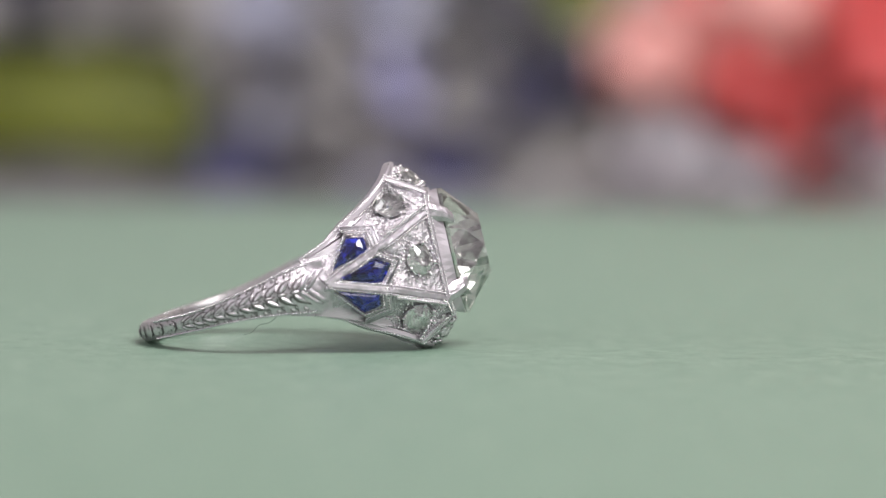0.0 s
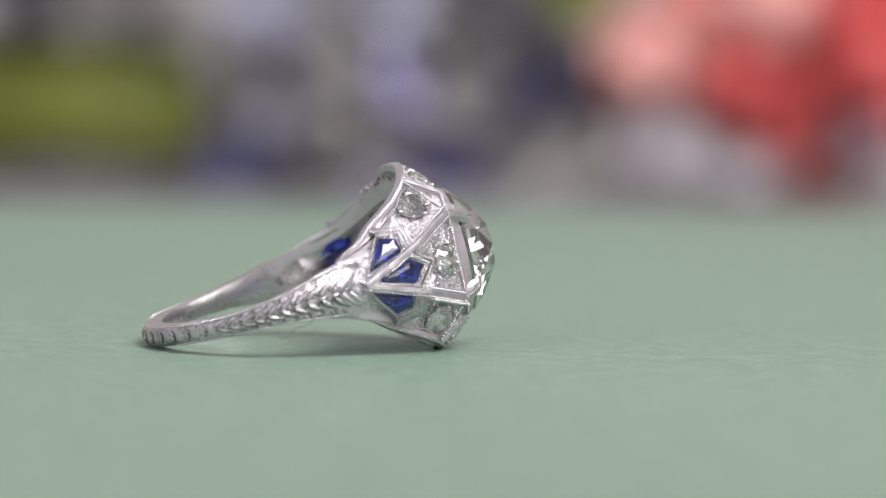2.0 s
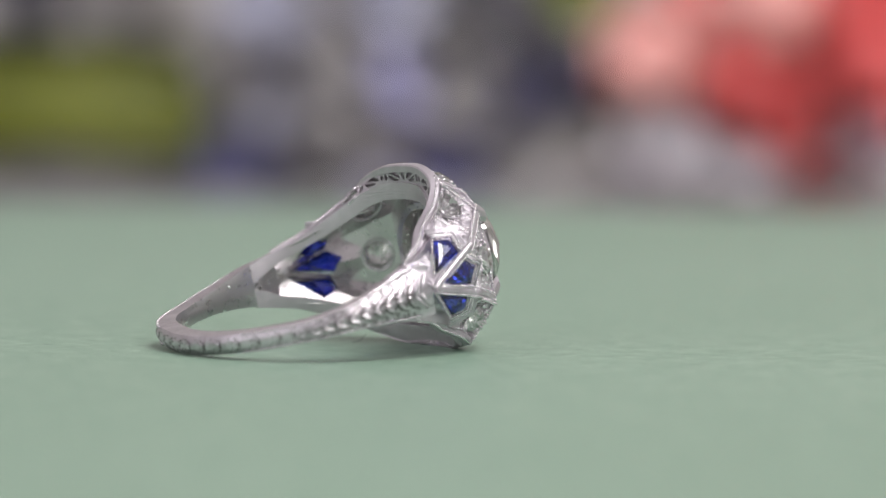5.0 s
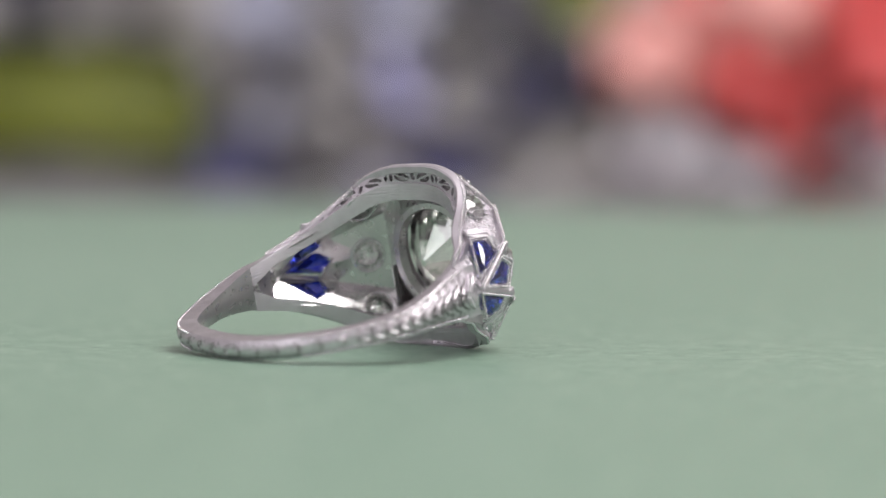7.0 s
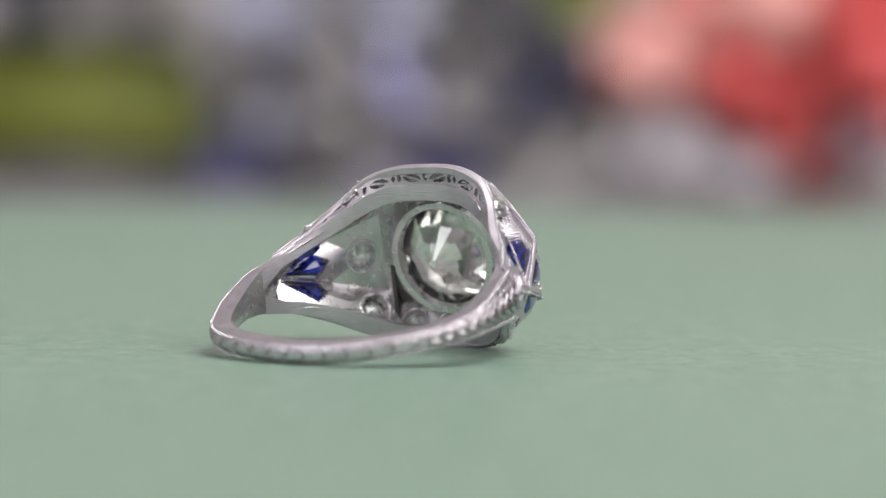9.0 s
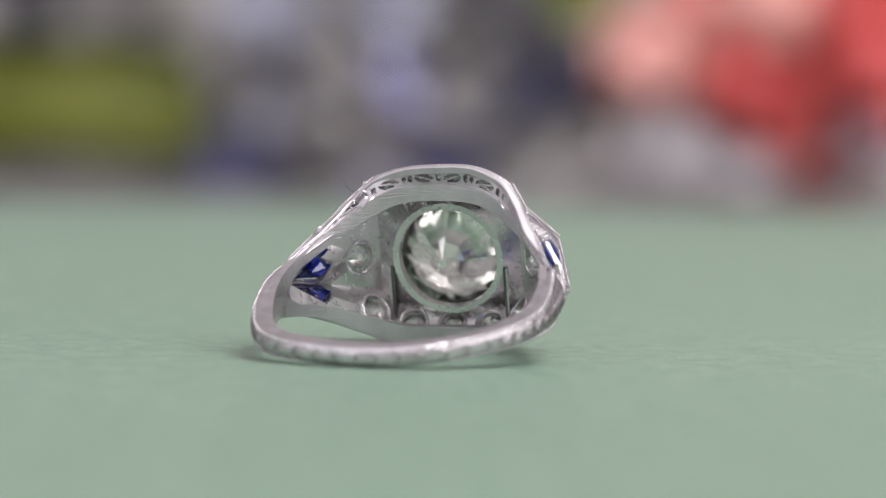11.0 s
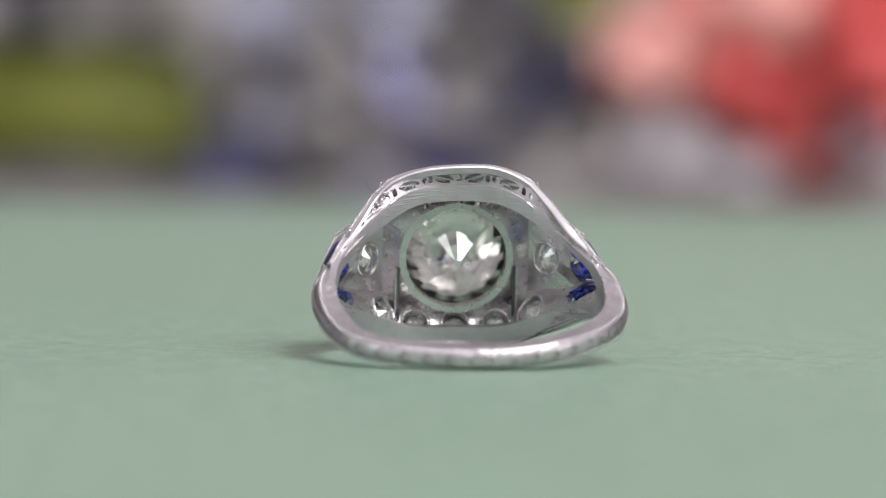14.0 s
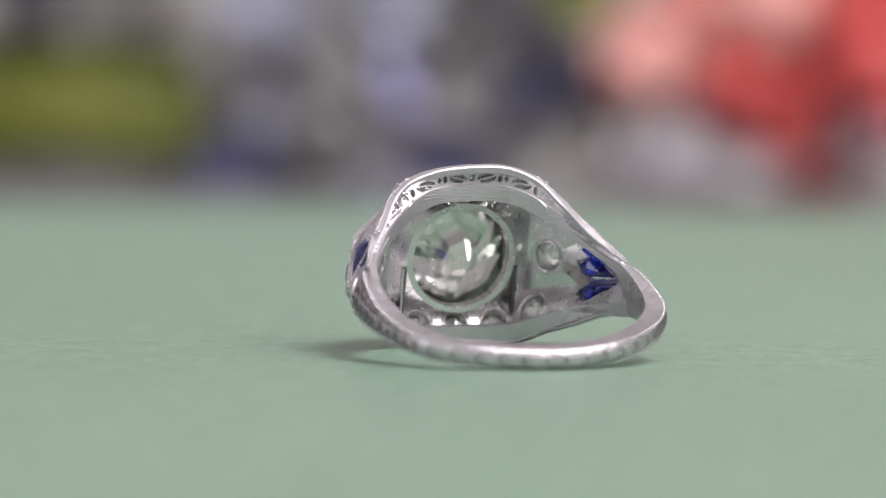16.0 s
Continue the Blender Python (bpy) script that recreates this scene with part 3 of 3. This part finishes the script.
# engraving along the shank: wheat leaves in pairs with dark cuts, cross strokes and dots towards the back
def leaf_stroke(bm, p0, p1, r, nrm, height=0.95):
    mid = p0.lerp(p1, 0.45)
    d = (p1 - p0).normalized()
    s = d.cross(nrm).normalized()
    low = p0.lerp(p1, 0.16)
    vs = [bm.verts.new(q) for q in (p0, low + s * r * 0.7, mid + s * r, p1, mid - s * r, low - s * r * 0.7)]
    top, top2 = bm.verts.new(mid + nrm * r * height), bm.verts.new(low + nrm * r * height * 0.7)
    for f in ((vs[0], vs[1], top2), (vs[1], vs[2], top, top2), (vs[2], vs[3], top), (vs[3], vs[4], top), (vs[4], vs[5], top2, top), (vs[5], vs[0], top2)):
        bm.faces.new(f)


for side in (1, -1):
    leaves, cuts = bmesh.new(), bmesh.new()

    def engrave(phi0, s0, phi1, s1, r, leafy=True):
        a = radians(side * (phi0 + phi1) / 2)
        nrm = Vector((math.cos(a), math.sin(a), 0))
        p, q = shank_point(side * phi0 % 360, s0), shank_point(side * phi1 % 360, s1)
        if leafy:
            leaf_stroke(leaves, p, q, r * K, nrm, 0.6)
            leaf_stroke(cuts, p + (p - q) * 0.10, q + (q - p) * 0.12, r * 1.45 * K, nrm, 0.25)
        else:
            leaf_stroke(cuts, p, q, r * K, nrm, 0.3)

    phi = 82.0
    while phi < 128:
        k = 1.0 - 0.5 * (phi - 82) / 46
        for s in (1, -1):
            j = random.uniform(-0.4, 0.4)
            engrave(phi + 1.6 + j, 0.08 * s, phi - 4.0 + j, 0.58 * s, 0.21 * k)
            engrave(phi + 2.6 + j, 0.16 * s, phi + 0.9 + j, 0.80 * s, 0.15 * k)
            engrave(phi - 1.5 + j, 0.70 * s, phi - 3.4 + j, 0.82 * s, 0.10 * k)
        engrave(phi + 2.4, 0.0, phi - 1.6, 0.0, 0.11 * k)
        phi += 5.0
    while phi < 180:
        engrave(phi, -0.72, phi + 0.3, 0.74, 0.055, False)
        for s in (1, -1):
            engrave(phi + 1.9, 0.05 * s, phi + 4.2, 0.62 * s, 0.10)
            engrave(phi + 4.6, 0.24 * s, phi + 5.5, 0.34 * s, 0.06, False)
            engrave(phi + 6.3, 0.62 * s, phi + 7.3, 0.70 * s, 0.05, False)
        phi += 8.4
    rp("engraved_leaf_band", leaves, PLATINUM_SATIN, "engraved wheat-leaf pattern")
    rp("engraved_ground", cuts, DARK_METAL, "dark engraving cuts")
    for s in (1, -1):
        milgrain([shank_point((side * (76 + 2 * k)) % 360, 0.92 * s, 0.08) for k in range(38)], 0.10, 0.21)


# two fibres of lint caught on the metal
for pts in ([V(-9.4, -8.7, -1.0), V(-10.1, -8.6, -1.4), V(-10.8, -8.4, -1.4), V(-11.3, -8.2, -1.75), V(-11.9, -8.0, -1.8)],
            [V(-2.0, 5.2, 5.0), V(-2.0, 5.6, 5.15), V(-2.0, 5.9, 5.5), V(-2.0, 6.0, 5.9)]):
    bm = bmesh.new()
    tube(bm, rounded(pts, 5), 0.013 * K, 5)
    rp("lint_fibre", bm, LEAF_DARK, "fine dark fibre of lint")


# ---- flowers behind the disc, lying on the table ----
def petal_mesh(name, length, width, cup, curl, material, n=5):
    bm = bmesh.new()
    grid = []
    for i in range(n + 1):
        u = i / n
        w = width * math.sin(math.pi * (0.08 + 0.80 * u) ** 0.8) / 2
        row = []
        for j in range(5):
            v = j / 2 - 1
            row.append(bm.verts.new((u * length * K, v * w * K, (cup * v * v * w + curl * u * u * length) * K)))
        grid.append(row)
    for a, b in zip(grid, grid[1:]):
        for j in range(4):
            bm.faces.new((a[j], a[j + 1], b[j + 1], b[j]))
    bmesh.ops.solidify(bm, geom=bm.faces[:], thickness=0.3 * K)
    me = bpy.data.meshes.new(name)
    bm.to_mesh(me)
    bm.free()
    me.materials.append(material)
    me.shade_smooth()
    return me


def shared(name, me, parent, m):
    ob = new(name, me)
    ob.parent = parent
    ob.matrix_basis = m
    return ob


def big_flower(x, y, z, r, inner, outer, label, category, aim=(0, -1, 0.35), count=34):
    """A many-petalled bloom whose petals open out in a spiral."""
    base = new("carnation")
    tagged(base, label, category)
    base.matrix_basis = pose(x * K, y * K, z * K) @ Vector(aim).to_track_quat("Z", "Y").to_matrix().to_4x4()
    r *= 1.50
    me_i = petal_mesh("petal", r * 0.8, r * 0.7, 0.35, 0.25, inner)
    me_o = petal_mesh("petal", r, r * 0.95, 0.25, 0.1, outer)
    bm = bmesh.new()
    bmesh.ops.create_icosphere(bm, subdivisions=2, radius=r * 0.5 * K)
    part("flower_heart", bm, inner, base, "", True, pose(0, 0, 0.22 * r * K))
    for i in range(count):
        f = i / count
        size = 0.45 + 0.55 * min(1, f * 2)
        shared("petal", me_i if f < 0.55 else me_o, base, Matrix.Scale(size, 4) @ pose(0, 0, 0, 0, 0, i * 137.5) @ pose(0, 0, 0, 0, -108 + 112 * f + random.uniform(-8, 8)) @ pose(0.04 * r * K, 0, 0, random.uniform(-15, 15)))
    return base


def floret(x, y, z, r, me, heart, label):
    base = new("hydrangea_floret")
    tagged(base, label, "flower", "hydrangea florets")
    base.matrix_basis = pose(x * K, y * K, z * K) @ Vector((random.uniform(-0.4, 0.4), -1, random.uniform(-0.1, 0.6))).to_track_quat("Z", "Y").to_matrix().to_4x4() @ pose(0, 0, 0, 0, 0, random.uniform(0, 90)) @ Matrix.Scale(r * 1.50, 4)
    for k in range(4):
        shared("petal", me, base, pose(0, 0, 0, 0, 0, 90 * k) @ pose(0, 0, 0, 0, -12))
    bm = bmesh.new()
    bead(bm, (0, 0, 0.12 * K), 0.13 * K)
    part("flower_centre", bm, heart, base)


def at(px, py, y):
    """Where on the upright plane at y millimetres the direction (px, py) of the view ends."""
    y += 340
    d = 255.8 + y
    py -= (px - 784) * 0.0134
    return ((px - 784) / 7000 * d, y, 20.5 - d * (py - 48) / 7000)


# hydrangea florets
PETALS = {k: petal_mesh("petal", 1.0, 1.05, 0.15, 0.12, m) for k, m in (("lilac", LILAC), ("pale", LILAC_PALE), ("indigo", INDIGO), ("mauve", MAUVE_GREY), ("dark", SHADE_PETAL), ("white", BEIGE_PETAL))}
# the bank of florets, tone by tone, in five rows from the top down; shaded gaps are dark-coloured florets
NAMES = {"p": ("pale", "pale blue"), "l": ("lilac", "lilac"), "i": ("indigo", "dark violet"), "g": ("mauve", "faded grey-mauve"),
         "d": ("dark", "dark shade-toned"), "w": ("white", "greyish white")}
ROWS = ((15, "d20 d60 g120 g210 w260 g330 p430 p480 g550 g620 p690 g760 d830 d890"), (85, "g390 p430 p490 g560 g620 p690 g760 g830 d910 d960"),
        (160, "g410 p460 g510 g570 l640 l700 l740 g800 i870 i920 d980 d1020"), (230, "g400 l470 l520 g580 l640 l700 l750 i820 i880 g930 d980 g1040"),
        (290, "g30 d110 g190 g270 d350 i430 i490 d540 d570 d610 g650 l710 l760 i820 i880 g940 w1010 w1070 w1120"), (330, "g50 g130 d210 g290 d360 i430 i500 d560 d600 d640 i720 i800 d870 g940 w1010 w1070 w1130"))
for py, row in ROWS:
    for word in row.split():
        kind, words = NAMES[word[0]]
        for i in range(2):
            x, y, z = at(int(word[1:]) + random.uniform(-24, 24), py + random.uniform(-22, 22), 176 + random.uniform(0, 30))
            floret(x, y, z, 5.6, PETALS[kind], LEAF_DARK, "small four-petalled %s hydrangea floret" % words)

PALE, RED, HEARTED = "pale coral pink carnation bloom", "coral red carnation bloom with ruffled petals", "coral carnation bloom with pale heart"
for px, py, y, r, inner, outer, words, aim in (
        (1152, 95, 176, 8.2, CORAL_PALE, CORAL_PALE, PALE, (-0.2, -1, 0.35)), (1265, 15, 184, 8, CORAL_PALE, CORAL, HEARTED, (0, -1, 0.35)),
        (1350, 0, 184, 8.5, CORAL_PALE, CORAL_PALE, PALE, (0, -1, 0.35)), (1285, 150, 184, 10, CORAL, CORAL, RED, (0, -1, 0.35)),
        (1350, 235, 182, 8.5, CORAL, CORAL, RED, (0, -1, 0.3)), (1425, 170, 186, 11, CORAL, CORAL, RED, (0.1, -1, 0.35)),
        (1440, 270, 180, 7, CORAL, CORAL, RED, (0, -1, 0.3)), (1545, 125, 180, 11, CORAL, CORAL, RED, (0.1, -1, 0.4)), (1480, 20, 188, 10, CORAL, CORAL, RED, (0.1, -1, 0.4)),
        (1390, 110, 205, 13, CORAL, CORAL, RED, (0, -1, 0.4)), (1240, 110, 198, 10, CORAL, CORAL, RED, (0, -1, 0.4)), (1390, 240, 200, 10, CORAL, CORAL, RED, (0, -1, 0.3)),
        (1190, 338, 174, 11, WHITE_PETAL, WHITE_PETAL, "greyish white bloom lying on the table", (0, -0.6, 1)),
        (1300, 350, 172, 8, WHITE_PETAL, WHITE_PETAL, "greyish white bloom lying on the table", (0, -0.6, 1)),
        (1545, 270, 176, 9, PINK_PETAL, WHITE_PETAL, "dusty pink bloom lying on the table", (0, -0.5, 1))):
    x, y, z = at(px, py, y)
    big_flower(x, y, z, r, inner, outer, words, "flower", aim)


# leaves
def leaf(x, y, z, length, width, rx, ry, rz, material, label):
    base = new("leaf")
    tagged(base, label, "leaf")
    base.matrix_basis = pose(x * K, y * K, z * K, rx, ry, rz)
    shared("leaf_blade", petal_mesh("leaf_blade", length * 1.50, width * 1.50, 0.2, -0.08, material, 12), base, pose(0, 0, 0))
    bm = bmesh.new()
    tube(bm, [V(length * 1.50 * k / 8, 0, -0.08 * length * 1.50 * (k / 8) ** 2 + 0.2) for k in range(9)], 0.35 * K)
    part("midrib", bm, material, base, "", True)


for px, py, ln, wd, rx, ry, rz, mat, lab in ((-80, 125, 44, 19, 72, 0, 2, LEAF, "broad olive green leaf"), (-30, 160, 43, 19, 64, -1, 3, LEAF, "broad olive green leaf"), (-220, 190, 43, 15, 60, -2, 2, LEAF, "broad olive green leaf"),
                                             (-160, 28, 34, 6, 64, 0, 0, MAUVE_GREY, "dry greyish brown leaf"), (925, -5, 12, 10, 75, -3, 0, LEAF, "olive green leaf among the flowers"),
                                             (-80, 275, 38, 8, 50, 0, 0, MAUVE_GREY, "dry greyish brown leaf")):
    x, y, z = at(px, py, 182)
    leaf(x, y, z, ln, wd, rx, ry, rz, mat, lab)


# ---- what moves: the disc turns and carries the ring ----
def motions():
    turn = [(0, 0.0), (2, 13.4), (4, 27.0), (6.5, 44.0), (9, 61.2), (11.5, 78.2), (13.5, 91.9), (16, 108.9)]
    walk(RING, [(t, pose(0, 0, 0, 0, 0, -0.4 + a)) for t, a in turn])
    walk(DISC, [(t, pose(0, 0, 0, 0, 0, a)) for t, a in turn])


motions()
